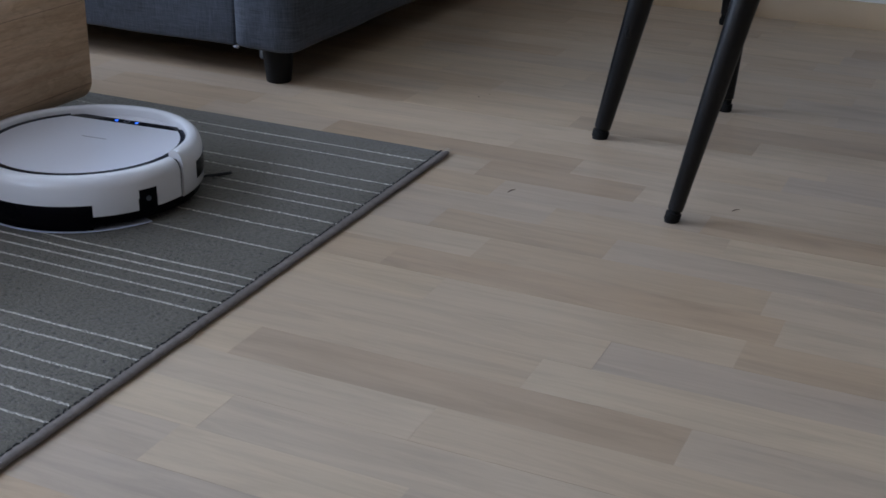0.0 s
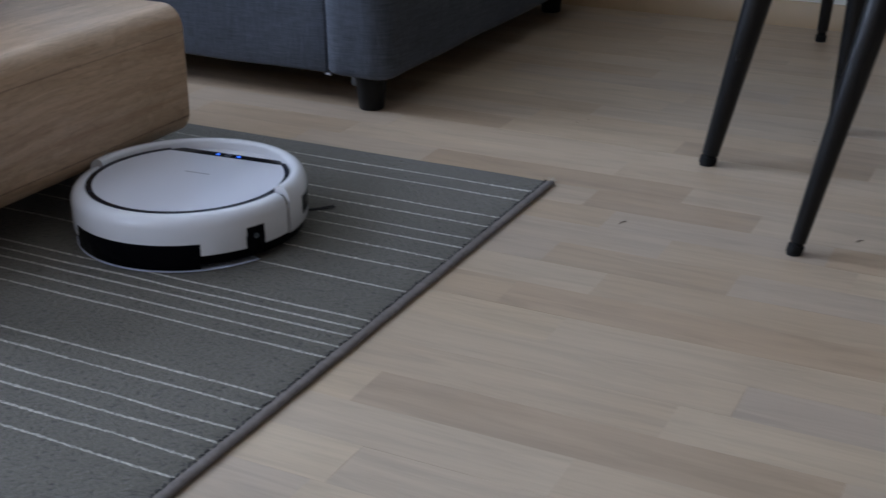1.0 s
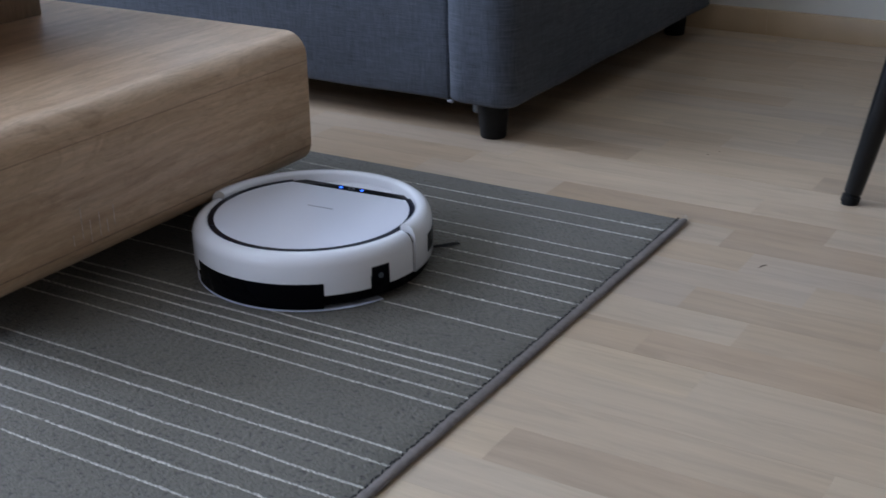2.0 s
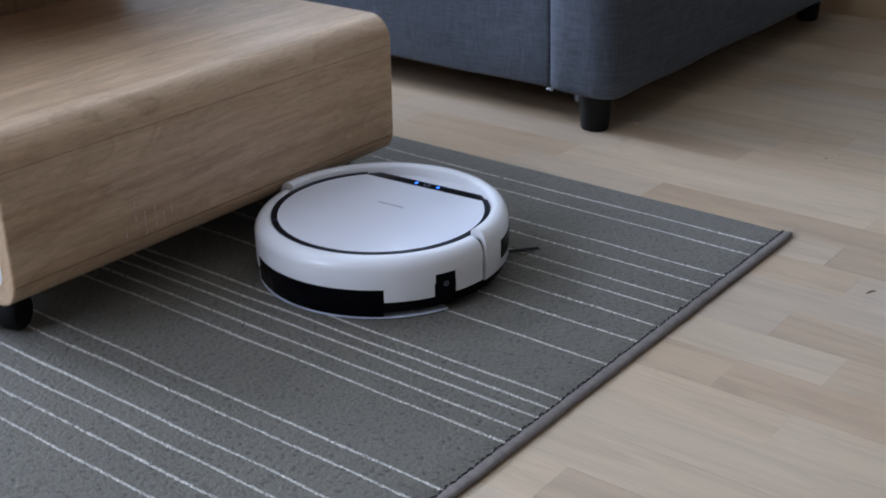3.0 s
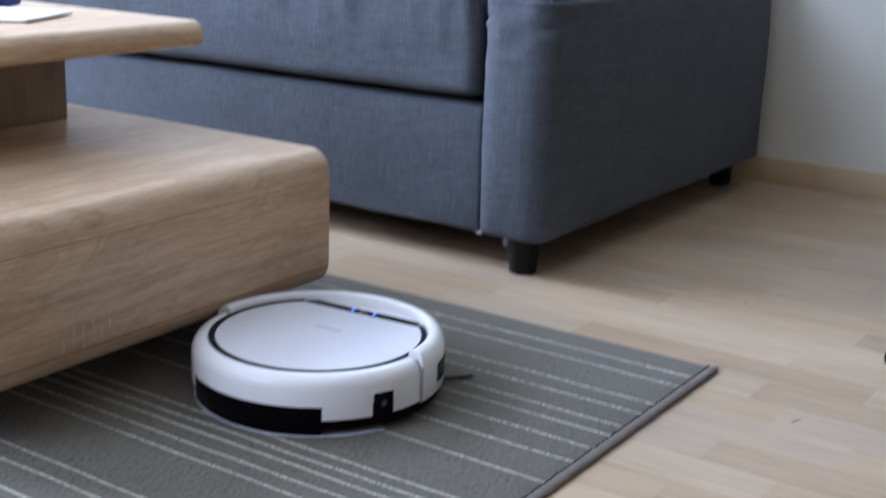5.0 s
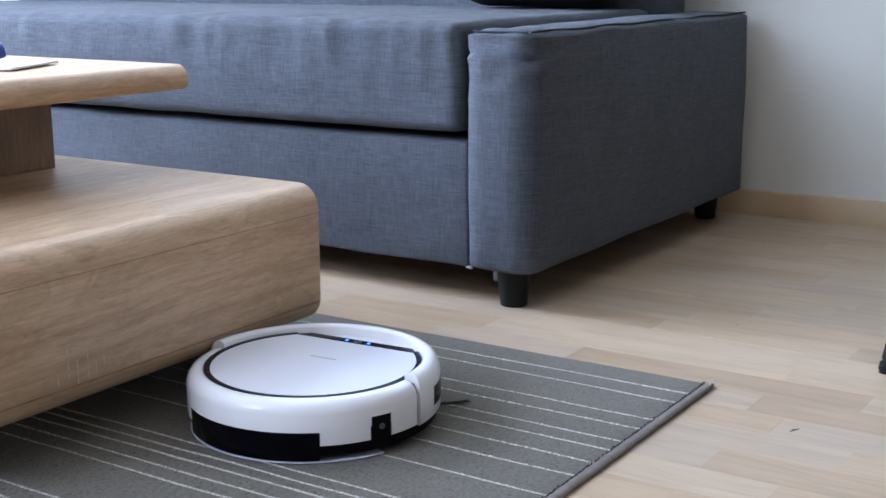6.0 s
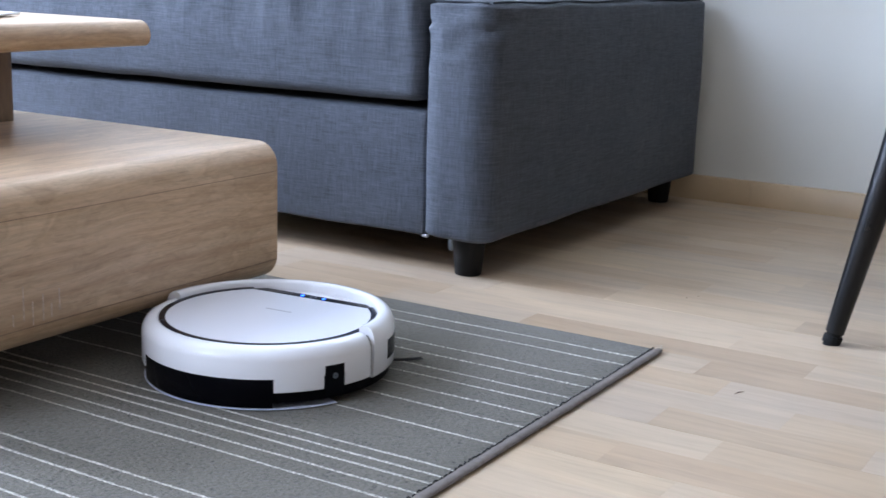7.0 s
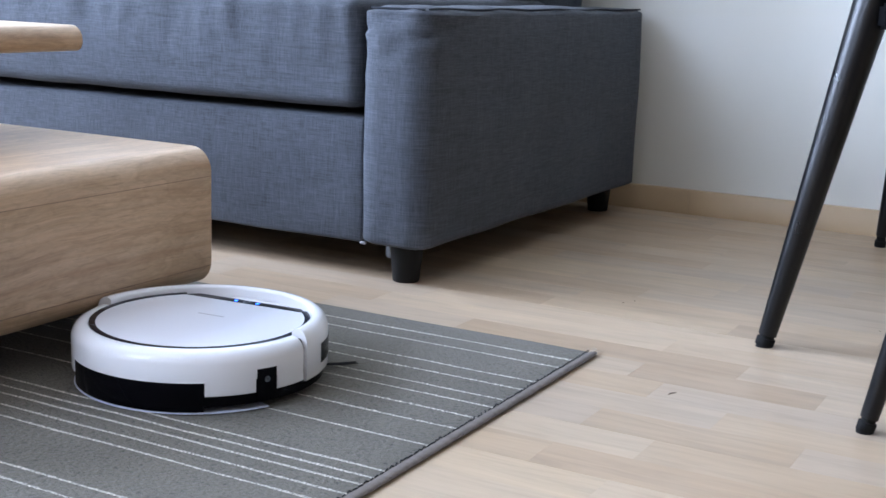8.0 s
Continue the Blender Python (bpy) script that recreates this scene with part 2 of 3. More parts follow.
def lathe(profile, a0=0.0, a1=360.0, n=96):
    """A closed profile of (radius, height) swept round z from a0 to a1 degrees."""
    bm = bmesh.new()
    full = a1 - a0 >= 359.9
    n = max(2, round(n * (a1 - a0) / 360))
    rings = []
    for i in range(n + (0 if full else 1)):
        a = radians(a0 + (a1 - a0) * i / n)
        rings.append([bm.verts.new((r * math.cos(a), r * math.sin(a), z)) for r, z in profile])
    m = len(profile)
    for i in range(len(rings) if full else len(rings) - 1):
        p, q = rings[i], rings[(i + 1) % len(rings)]
        for j in range(m):
            bm.faces.new((p[j], p[(j + 1) % m], q[(j + 1) % m], q[j]))
    if not full:
        bm.faces.new(rings[0])
        bm.faces.new(list(reversed(rings[-1])))
    return bm


def prism(points, z0, z1):
    """A flat outline of (x, y) raised from z0 to z1."""
    bm = bmesh.new()
    a = [bm.verts.new((x, y, z0)) for x, y in points]
    b = [bm.verts.new((x, y, z1)) for x, y in points]
    bm.faces.new(list(reversed(a)))
    bm.faces.new(b)
    for i in range(len(a)):
        j = (i + 1) % len(a)
        bm.faces.new((a[i], a[j], b[j], b[i]))
    return bm


def tube(bm, pts, radii, n=16, cap=True):
    rings = []
    pts = [Vector(p) for p in pts]
    for i, p in enumerate(pts):
        d = (pts[min(i + 1, len(pts) - 1)] - pts[max(i - 1, 0)]).normalized()
        q = d.to_track_quat("Z", "Y")
        rings.append([bm.verts.new(p + q @ Vector((radii[i] * math.cos(2 * math.pi * k / n), radii[i] * math.sin(2 * math.pi * k / n), 0))) for k in range(n)])
    for a, b in zip(rings, rings[1:]):
        for k in range(n):
            bm.faces.new((a[k], a[(k + 1) % n], b[(k + 1) % n], b[k]))
    if cap:
        bm.faces.new(list(reversed(rings[0])))
        bm.faces.new(rings[-1])
    return bm


# ---- the room ----
X0, X1, Y0, Y1, ZC = -3.0, 4.4, -3.2, 1.19, 2.5


def wall_with_hole(name, label, lo, hi, axis, hole=None, paint="wall"):
    """A thick wall; hole is (a0, a1, z0, z1) along its long axis."""
    bm = bmesh.new()
    if hole is None:
        rbox(bm, lo, hi, 0)
    else:
        a0, a1, z0, z1 = hole
        for p, q, r, s in ((lo[axis], a0, 0, ZC), (a1, hi[axis], 0, ZC), (a0, a1, 0, z0), (a0, a1, z1, ZC)):
            l, h = list(lo), list(hi)
            l[axis], h[axis], l[2], h[2] = p, q, r, s
            rbox(bm, l, h, 0)
    return tagged(part(name, bm, paint, smooth=0), label, "wall", kind="structure")


wall_with_hole("wall_north", "plain white painted wall behind the sofa", (X0 - 0.2, Y1, 0), (X1 + 0.2, Y1 + 0.2, ZC), 0)
wall_with_hole("wall_south", "unseen wall with a high window, taupe to temper bounce light", (X0 - 0.2, Y0 - 0.2, 0), (X1 + 0.2, Y0, ZC), 0, (-2.85, -0.75, 1.15, 2.35), "taupe")
wall_with_hole("wall_west", "white painted wall with a window", (X0 - 0.2, Y0, 0), (X0, Y1, ZC), 1, (-1.95, 0.15, 0.85, 2.35))
wall_with_hole("wall_east", "plain unseen wall, taupe to temper bounce light", (X1, Y0, 0), (X1 + 0.2, Y1, ZC), 1, None, "taupe")
tagged(part("ceiling", box((X0 - 0.2, Y0 - 0.2, ZC), (X1 + 0.2, Y1 + 0.2, ZC + 0.15), 0), "ceiling", smooth=0), "flat white ceiling", "ceiling", kind="structure")
tagged(part("floor", box((X0 - 0.2, Y0 - 0.2, -0.16), (X1 + 0.2, Y1 + 0.2, -0.0025), 0), "crumb", smooth=0), "light oak strip parquet floor", "floor", kind="structure")
floor_base = bpy.data.objects["floor"]


def window(name, m, w, h):
    win = thing(name, m, "white framed window letting in daylight", "window", kind="structure")
    for lo, hi in (((-w / 2, -0.04, 0), (w / 2, 0.04, 0.06)), ((-w / 2, -0.04, h - 0.06), (w / 2, 0.04, h)), ((-w / 2, -0.04, 0.06), (-w / 2 + 0.06, 0.04, h - 0.06)),
                   ((w / 2 - 0.06, -0.04, 0.06), (w / 2, 0.04, h - 0.06)), ((-0.03, -0.04, 0.06), (0.03, 0.04, h - 0.06))):
        part("window_frame", box(lo, hi, 0.004), "frame_white", win)
    for x in (-w / 4, w / 4):
        pane = part("pane", box((x - w / 4 + 0.046, -0.006, 0.061), (x + w / 4 - 0.046, 0.006, h - 0.061), 0), "glass", win, smooth=0)
        pane.visible_shadow = False
    return win


window("window_1", pose(X0 - 0.12, -0.9, 0.85, 0, 0, 90), 2.1, 1.5)
window("window_2", pose(-1.8, Y0 - 0.12, 1.15), 2.1, 1.2)


def skirting_board(x0, x1):
    """A timber skirting board along the north wall."""
    prof = [(0, 0.0), (-0.013, 0.0), (-0.013, 0.049), (-0.009, 0.0545), (0, 0.0555)]
    bm = bmesh.new()
    a = [bm.verts.new((x0, Y1 + y, z)) for y, z in prof]
    b = [bm.verts.new((x1, Y1 + y, z)) for y, z in prof]
    bm.faces.new(a), bm.faces.new(list(reversed(b)))
    for i in range(len(prof)):
        j = (i + 1) % len(prof)
        bm.faces.new((a[i], a[j], b[j], b[i]))
    return tagged(part("baseboard", bm, "skirting"), "pale timber skirting board along the white wall", "skirting board", kind="structure")


for a, b in ((X0, -1.9), (-1.899, -0.27), (-0.2692, X1)):
    skirting_board(a, b)


# ---- sofa ----
def crease(bm, freq, amount, where):
    """Folds of cloth: ridged noise along the normals, only where asked."""
    bmesh.ops.recalc_face_normals(bm, faces=bm.faces)
    bm.normal_update()
    for v in bm.verts:
        k = where(v.co)
        if k > 0:
            h = noise.noise(Vector([c * f for c, f in zip(v.co, freq)])) + 0.5 * noise.noise(Vector([c * f * 2.1 + 7 for c, f in zip(v.co, freq)]))
            v.co += v.normal * amount * k * h
    return bm


def sofa():
    s = thing("sofa", pose(0, 0, 0), "charcoal grey linen sofa on short black legs", "sofa")
    xl, xr = -2.5, -0.5185
    # arm
    arm = part("armrest", crease(box((xr + 0.006, 0.172, 0.0625), (-0.381, 1.135, 0.450), (0.040, 0.034, 0.010), n=(8, 60, 40), k=6, wob=0.0035, freq=6, puff=(0.006, 0.006, 0.006)), (11, 13, 58), 0.0075, lambda p: max(0, min(1, (p.z - 0.31) / 0.09)) * max(0, min(1, (0.46 - p.y) / 0.22))), "linen", s)
    seam = bmesh.new()
    for x in (xr + 0.022, -0.391):
        pts = [(x + 0.0015 * math.sin(i * 1.3), 0.186 + 0.925 * i / 30, 0.4492 + 0.001 * math.sin(i * 0.9)) for i in range(31)]
        tube(seam, pts, [0.0020] * 31, 6)
    pts = [(xr + 0.022 + 0.098 * i / 10, 0.1845 - 0.004 * math.sin(i / 10 * math.pi), 0.4485) for i in range(11)]
    tube(seam, pts, [0.0020] * 11, 6)
    part("piping", seam, "seam", arm)
    part("armrest", box((xl - 0.12, 0.172, 0.062), (xl, 1.135, 0.447), 0.026, n=(4, 20, 10), k=4, wob=0.006, freq=7), "linen", s)
    # base and seat
    part("base", box((xl + 0.002, 0.203, 0.058), (xr, 1.12, 0.267), 0.007, n=(50, 10, 8), k=3, wob=0.003, freq=6, puff=(0, 0.006, 0)), "linen", s)
    part("seat_cushion", crease(box((xl + 0.003, 0.184, 0.282), (xr - 0.004, 0.93, 0.462), (0.022, 0.026, 0.018), n=(170, 26, 12), k=5, wob=0.0022, freq=9, puff=(0, 0.010, 0.004), seed=3), (26, 5, 5), 0.0045, lambda p: max(0, min(1, (p.z - 0.33) / 0.1)) * max(0.25, min(1, 1.6 - (p.y - 0.18) * 5))), "linen", s)
    part("backrest", box((xl + 0.003, 0.88, 0.27), (xr, 1.13, 0.80), 0.06, n=(40, 8, 18), k=4, wob=0.012, freq=5, puff=(0, 0.02, 0)), "linen", s)
    lining = box((xr + 0.005, 0.186, 0.0590), (xr + 0.018, 0.194, 0.0640), 0.002, n=(10, 4, 2), k=1, wob=0.003, freq=70)
    part("lining", lining, "grey_mark", arm, "pale torn lining showing below the arm")
    part("glide", lathe([(0.002, 0.030), (0.009, 0.030), (0.011, 0.034), (0.011, 0.060), (0.002, 0.060)], n=18), "steel", s, "grey plastic glide").location = (-0.486, 0.250, 0)
    for x, y in ((-0.441, 0.222), (-0.455, 1.095), (xl - 0.06, 0.222), (xl - 0.06, 1.095)):
        prof = [(0.0, 0.0), (0.021, 0.0), (0.0225, 0.002), (0.0285, 0.064), (0.0, 0.064)]
        leg = part("leg", lathe(prof[1:4] + [(0.001, 0.064), (0.001, 0.0)], n=24), "black_matt", s)
        leg.location = (x, y, 0)
    return s


sofa()


def throw_cushion():
    ob = part("throw_cushion", box((-0.19, -0.07, -0.17), (0.19, 0.07, 0.17), (0.06, 0.05, 0.06), n=(14, 4, 14), k=4, wob=0.008, freq=9, puff=(0, 0.02, 0)), "black_cloth")
    ob.matrix_world = pose(-0.715, 0.80, 0.640, -14, 0, 0)
    return tagged(ob, "black throw cushion leaning on the sofa back", "cushion")


throw_cushion()


# ---- coffee table ----
def coffee_table():
    t = thing("coffee_table", pose(0, 0, 0), "oak laminate coffee table with rounded edges on castors", "table")
    xr, xl, yn, yf, zb, zt, r, th = -0.52, -1.32, -0.804, -0.186, 0.060, 0.255, 0.034, 0.019

    def ring(r, o):
        pts = []
        for cx, cz, a0 in ((xr - r - o, zt - r - o, 0), (xl + r + o, zt - r - o, 90), (xl + r + o, zb + r + o, 180), (xr - r - o, zb + r + o, 270)):
            rr = r
            for i in range(9):
                a = radians(a0 + i * 90 / 8)
                pts.append((cx + rr * math.cos(a), cz + rr * math.sin(a)))
        return pts
    outer, inner = ring(r, 0), ring(r - th * 0.6, th)
    bm = bmesh.new()
    ys = [yn + (yf - yn) * i / 2 for i in range(3)]
    e = 0.0015
    rows = []
    for pts, yy in ((inner, ys[0]), ([(x * 0.5 + ox * 0.5, z * 0.5 + oz * 0.5) for (x, z), (ox, oz) in zip(inner, outer)], ys[0]), (ring(r - e, e), ys[0]), (outer, ys[0] + e), (outer, ys[-1] - e), (ring(r - e, e), ys[-1]), (inner, ys[-1])):
        rows.append([bm.verts.new((x, yy, z)) for x, z in pts])
    rows.append(rows[0])
    for a, b in zip(rows, rows[1:]):
        for i in range(len(a)):
            j = (i + 1) % len(a)
            bm.faces.new((a[i], a[j], b[j], b[i]))
    part("body", bm, "oak", t)
    # fine joints where the rounded edge strips meet the flat face
    for z in (zt - r - 0.006, zb + r - 0.006):
        part("edge_joint", box((xr - 0.002, yn + 0.002, z), (xr + 0.0003, yf - 0.002, z + 0.0007), 0), "joint", t, smooth=0)
    for y, z0, z1 in ((-0.640, 0.098, 0.138), (-0.627, 0.090, 0.118), (-0.612, 0.092, 0.124), (-0.600, 0.094, 0.111), (-0.588, 0.100, 0.126), (-0.655, 0.094, 0.108)):
        part("scuff", box((xr - 0.001, y, z0), (xr + 0.0003, y + 0.0016, z1), 0), "scuff", t, "pale upright scuff mark", smooth=0)
    part("back_panel", box((xl + th, yf - 0.03, zb + th), (xr - th, yf - 0.012, zt - th), 0.001), "oak", t)
    drawer = part("drawer", box((xl + th + 0.003, yn + 0.004, zb + th + 0.003), (xr - th - 0.003, yn + 0.35, zt - th - 0.003), 0.002), "white_board", t, "white laminate drawer front")
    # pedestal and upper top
    part("pedestal", box((-1.25, -0.62, zt - 0.001), (-0.955, -0.275, 0.376), 0.003), "oak_end", t, "wooden pedestal block in half-tone oak")
    top = bmesh.new()
    pr = []
    z0, z1, xe = 0.375, 0.412, -0.755
    for rr, zc, a0 in ((0.021, z1 - 0.021, 90), (0.014, z0 + 0.014, 0)):
        for i in range(8):
            a = radians(a0 - i * 90 / 7)
            pr.append((xe - rr + rr * math.cos(a), zc + rr * math.sin(a)))
    pr += [(-1.5, z0), (-1.5, z1)]
    a = [top.verts.new((x, -0.83, z)) for x, z in pr]
    b = [top.verts.new((x, -0.19, z)) for x, z in pr]
    top.faces.new(a), top.faces.new(list(reversed(b)))
    for i in range(len(pr)):
        j = (i + 1) % len(pr)
        top.faces.new((a[i], a[j], b[j], b[i]))
    part("tabletop", top, "oak", t)
    for x, y, spin in ((-0.600, -0.772, 25), (-0.587, -0.24, 35), (-1.27, -0.762, 40), (-1.27, -0.24, 0)):
        c = part("castor", lathe([(0.002, 0.040), (0.008, 0.040), (0.008, 0.051), (0.016, 0.0525), (0.016, 0.0570), (0.002, 0.0570)], n=20), "steel", t, "black castor with a steel housing")
        c.matrix_local = pose(x, y, 0.0045, 0, 0, spin)
        w = part("wheel", lathe([(0.004, -0.011), (0.019, -0.011), (0.0215, -0.007), (0.0215, 0.007), (0.019, 0.011), (0.004, 0.011)], n=28), "rubber", c)
        w.matrix_local = pose(0.011, 0.004, 0.0217, 0, 90, 0)
        h = part("housing", lathe([(0.004, -0.012), (0.0175, -0.012), (0.0195, -0.008), (0.0195, 0.010), (0.004, 0.010)], n=28), "steel", c)
        h.matrix_local = pose(-0.013, 0.004, 0.0222, 0, 90, 0)
    return t


coffee_table()


def leaflet():
    bm = bmesh.new()
    rbox(bm, (-0.10, -0.07, 0), (0.10, 0.07, 0.0035), 0.001, n=(12, 6, 1), k=1, wob=0.002, freq=14)
    ob = part("leaflet", bm, "paper")
    ob.matrix_world = pose(-0.99, -0.385, 0.4140, 0, 0, 24)
    return tagged(ob, "folded white leaflet lying on the tabletop", "paper")


def wrapper():
    w = thing("wrapper", pose(-1.115, -0.295, 0.4135, 0, 0, 10), "crumpled blue and white foil wrapper beside a leaflet", "packaging")
    part("blue_side", box((-0.03, -0.03, 0), (0.055, 0.025, 0.03), 0.008, n=(8, 6, 4), k=2, wob=0.012, freq=30), "blue", w)
    part("white_side", box((-0.07, -0.02, 0.004), (-0.025, 0.03, 0.038), 0.008, n=(6, 6, 4), k=2, wob=0.010, freq=34), "paper", w, "white end of the wrapper")
    return w


leaflet()
wrapper()


# ---- robot vacuum ----
def robot_vacuum():
    v = thing("robot_vacuum", pose(-0.370, -0.390, 0.0050, 0, 0, 94), "round white robot vacuum cleaner with a black base", "vacuum cleaner")
    R = 0.154
    part("base", lathe([(0.0, 0.006), (0.120, 0.0055), (0.143, 0.0060), (0.1500, 0.0085), (0.1512, 0.034), (0.0, 0.034)][1:] + [(0.002, 0.034), (0.002, 0.0055)], n=120), "black_gloss", v)
    ring = [(0.1335, 0.050), (0.1335, 0.0714), (0.1350, 0.0730), (0.139, 0.0733), (0.1445, 0.0720), (0.1490, 0.0690), (0.1523, 0.0640), (R, 0.0585)]
    shell = part("rear_shell", lathe(ring + [(R, 0.038), (0.150, 0.038), (0.150, 0.050)], 94.5, 265.5, 160), "white_gloss", v)
    skirt = [(0.147, 0.0215), (R - 0.001, 0.0215), (R, 0.0225), (R, 0.0385), (0.147, 0.0385)]
    for a0, a1 in ((94.5, 110.5), (121.0, 143.0), (217.0, 239.0), (249.5, 265.5)):
        part("skirt", lathe(skirt, a0, a1, 160), "white_gloss", shell)
    for a0, a1 in ((111.0, 120.5), (239.5, 249.0)):
        port = part("port_cover", lathe([(0.148, 0.014), (R + 0.0004, 0.014), (R + 0.0006, 0.0490), (0.148, 0.0490)], a0, a1, 160), "black_gloss", v, "black glossy port cover")
        mid = radians((a0 + a1) / 2)
        d = part("socket", lathe([(0.001, 0), (0.0035, 0), (0.0035, 0.0016), (0.001, 0.0016)], n=16), "steel", port)
        d.matrix_local = pose((R) * math.cos(mid), (R) * math.sin(mid), 0.036, 0, 90, math.degrees(mid))
    part("dust_bin", lathe([(0.147, 0.0035), (R - 0.0030, 0.0035), (R - 0.0010, 0.0075), (R - 0.0006, 0.0378), (0.147, 0.0378)], 143.3, 216.7, 200), "black_gloss", v, "black glossy dust bin")
    # bumper, a touch wider than the shell
    Rb = R + 0.0012
    bring = [(0.1335, 0.050), (0.1335, 0.0770), (0.1355, 0.0798), (0.1400, 0.0812), (0.1455, 0.0806), (0.1508, 0.0765), (0.1538, 0.0695), (Rb, 0.0625)]
    bumper = part("bumper", lathe(bring + [(Rb, 0.0215), (Rb - 0.002, 0.0190), (0.148, 0.0190), (0.148, 0.050)], -92.6, 92.6, 160), "white_gloss", v)
    for a0, a1 in ((26, 79), (-79, -26)):
        part("sensor_window", lathe([(0.150, 0.0325), (Rb + 0.0005, 0.0325), (Rb + 0.0005, 0.0565), (0.150, 0.0565)], a0, a1, 160), "black_gloss", bumper, "black glossy sensor window")
    for a in (93.5, -93.5):
        part("bumper_seal", lathe([(0.132, 0.018), (R - 0.003, 0.018), (R - 0.003, 0.060), (0.146, 0.0695), (0.132, 0.0715)], a - 1.0, a + 1.0, 360), "rubber", v)
    # top
    part("top_plate", lathe([(0.002, 0.058), (0.1338, 0.058), (0.1338, 0.0672), (0.002, 0.0672)], n=120), "white_gloss", v)
    part("lid_ring", lathe([(0.1258, 0.0665), (0.1332, 0.0665), (0.1332, 0.0728), (0.1315, 0.0734), (0.1258, 0.0726)], 44, 316, 180), "navy", v, "dark blue glossy ring round the lid")

    def cut(rad, x0, x1, n=90):
        pts = []
        for i in range(n):
            a = 2 * math.pi * i / n
            x, y = rad * math.cos(a), rad * math.sin(a)
            if x > x1:
                y = math.copysign(math.sqrt(max(0, rad * rad - x1 * x1)), y)
                x = x1
                if pts and abs(pts[-1][0] - x) < 1e-6 and abs(pts[-1][1] - y) < 1e-4:
                    continue
            if x < x0:
                continue
            pts.append((x, y))
        if abs(pts[0][0] - pts[-1][0]) < 1e-6 and abs(pts[0][1] - pts[-1][1]) < 1e-4:
            pts.pop()
        return pts
    lid = prism(cut(0.1255, -1, 0.0905), 0.0665, 0.0722)
    bmesh.ops.bevel(lid, geom=[e for e in lid.edges if all(w.co.z > 0.0718 for w in e.verts)], offset=0.0016, segments=3, affect="EDGES")
    lid = part("lid", lid, "lid", v, "glossy white lid")
    h = math.sqrt(0.1315 ** 2 - 0.091 ** 2)
    h2 = math.sqrt(0.1315 ** 2 - 0.1065 ** 2)
    strip = part("control_strip", prism([(0.0912, -h), (0.1065, -h2), (0.1065, h2), (0.0912, h)], 0.0665, 0.0714), "black_gloss", v, "black glossy control strip")
    for y in (-0.0165, 0.0165):
        part("led", box((0.0965, y - 0.0018, 0.0713), (0.1010, y + 0.0018, 0.0720), 0.0003), "led", strip, "glowing blue light")
    btn = part("button", lathe([(0.0034, 0), (0.0048, 0), (0.0048, 0.0006), (0.0034, 0.0006)], n=24), "steel", strip)
    btn.location = (0.0988, 0, 0.0714)
    part("print", box((0.0185, -0.0190, 0.0721), (0.0213, 0.0190, 0.07232), 0), "grey_mark", lid, "grey bar of printed lettering", smooth=0)
    part("mop_plate", lathe([(0.100, 0.0006), (0.1502, 0.0006), (0.1516, 0.0014), (0.1508, 0.0024), (0.100, 0.0024)], 114, 246, 120), "mop", v, "pale blue mop cloth")
    for y in (-0.095, 0.095):
        w = part("drive_wheel", lathe([(0.004, -0.010), (0.019, -0.010), (0.021, -0.007), (0.021, 0.007), (0.019, 0.010), (0.004, 0.010)], n=24), "rubber", v)
        w.matrix_local = pose(0, y, 0.0210, 90, 0, 0)
    # side brush: three curved arms of bristles
    hub = part("side_brush", lathe([(0.002, 0.002), (0.009, 0.002), (0.010, 0.008), (0.002, 0.008)], n=20), "rubber", v)
    hub.location = (0.088, -0.100, 0)
    for j, a0 in enumerate((-52, 68, 188)):
        bm = bmesh.new()
        for q in range(14):
            a = radians(a0 + random.uniform(-5, 5))
            pts = [(d * math.cos(a + d * 3.0), d * math.sin(a + d * 3.0), 0.006 - d * 0.05 + random.uniform(-0.0006, 0.0012)) for d in (0.006, 0.025, 0.045, 0.062 + random.uniform(-0.004, 0.005))]
            tube(bm, pts, [0.0009, 0.0008, 0.0007, 0.0004], 4)
        part("bristles", bm, "thread", hub)
    return v


robot_vacuum()


# ---- chair and dining table ----
def splayed_leg(parent, foot, top, r0, r1):
    f, t = Vector(foot), Vector(top)
    d = (t - f).normalized()
    n = 10
    leg = part("leg", tube(bmesh.new(), [f + (t - f) * (0.034 + 0.966 * i / n) for i in range(n + 1)], [r0 + (r1 - r0) * i / n for i in range(n + 1)], 24), "black_metal", parent)
    part("foot_cap", tube(bmesh.new(), [f, f + Vector((0, 0, 0.002)), f + d * 0.011, f + d * 0.013, f + d * 0.0132, f + d * 0.022], [r0 * 0.92, r0 * 1.0, r0 * 1.03, r0 * 1.0, r0 * 0.80, r0 * 0.80], 20), "rubber", leg, "worn black plastic foot cap")
    return leg


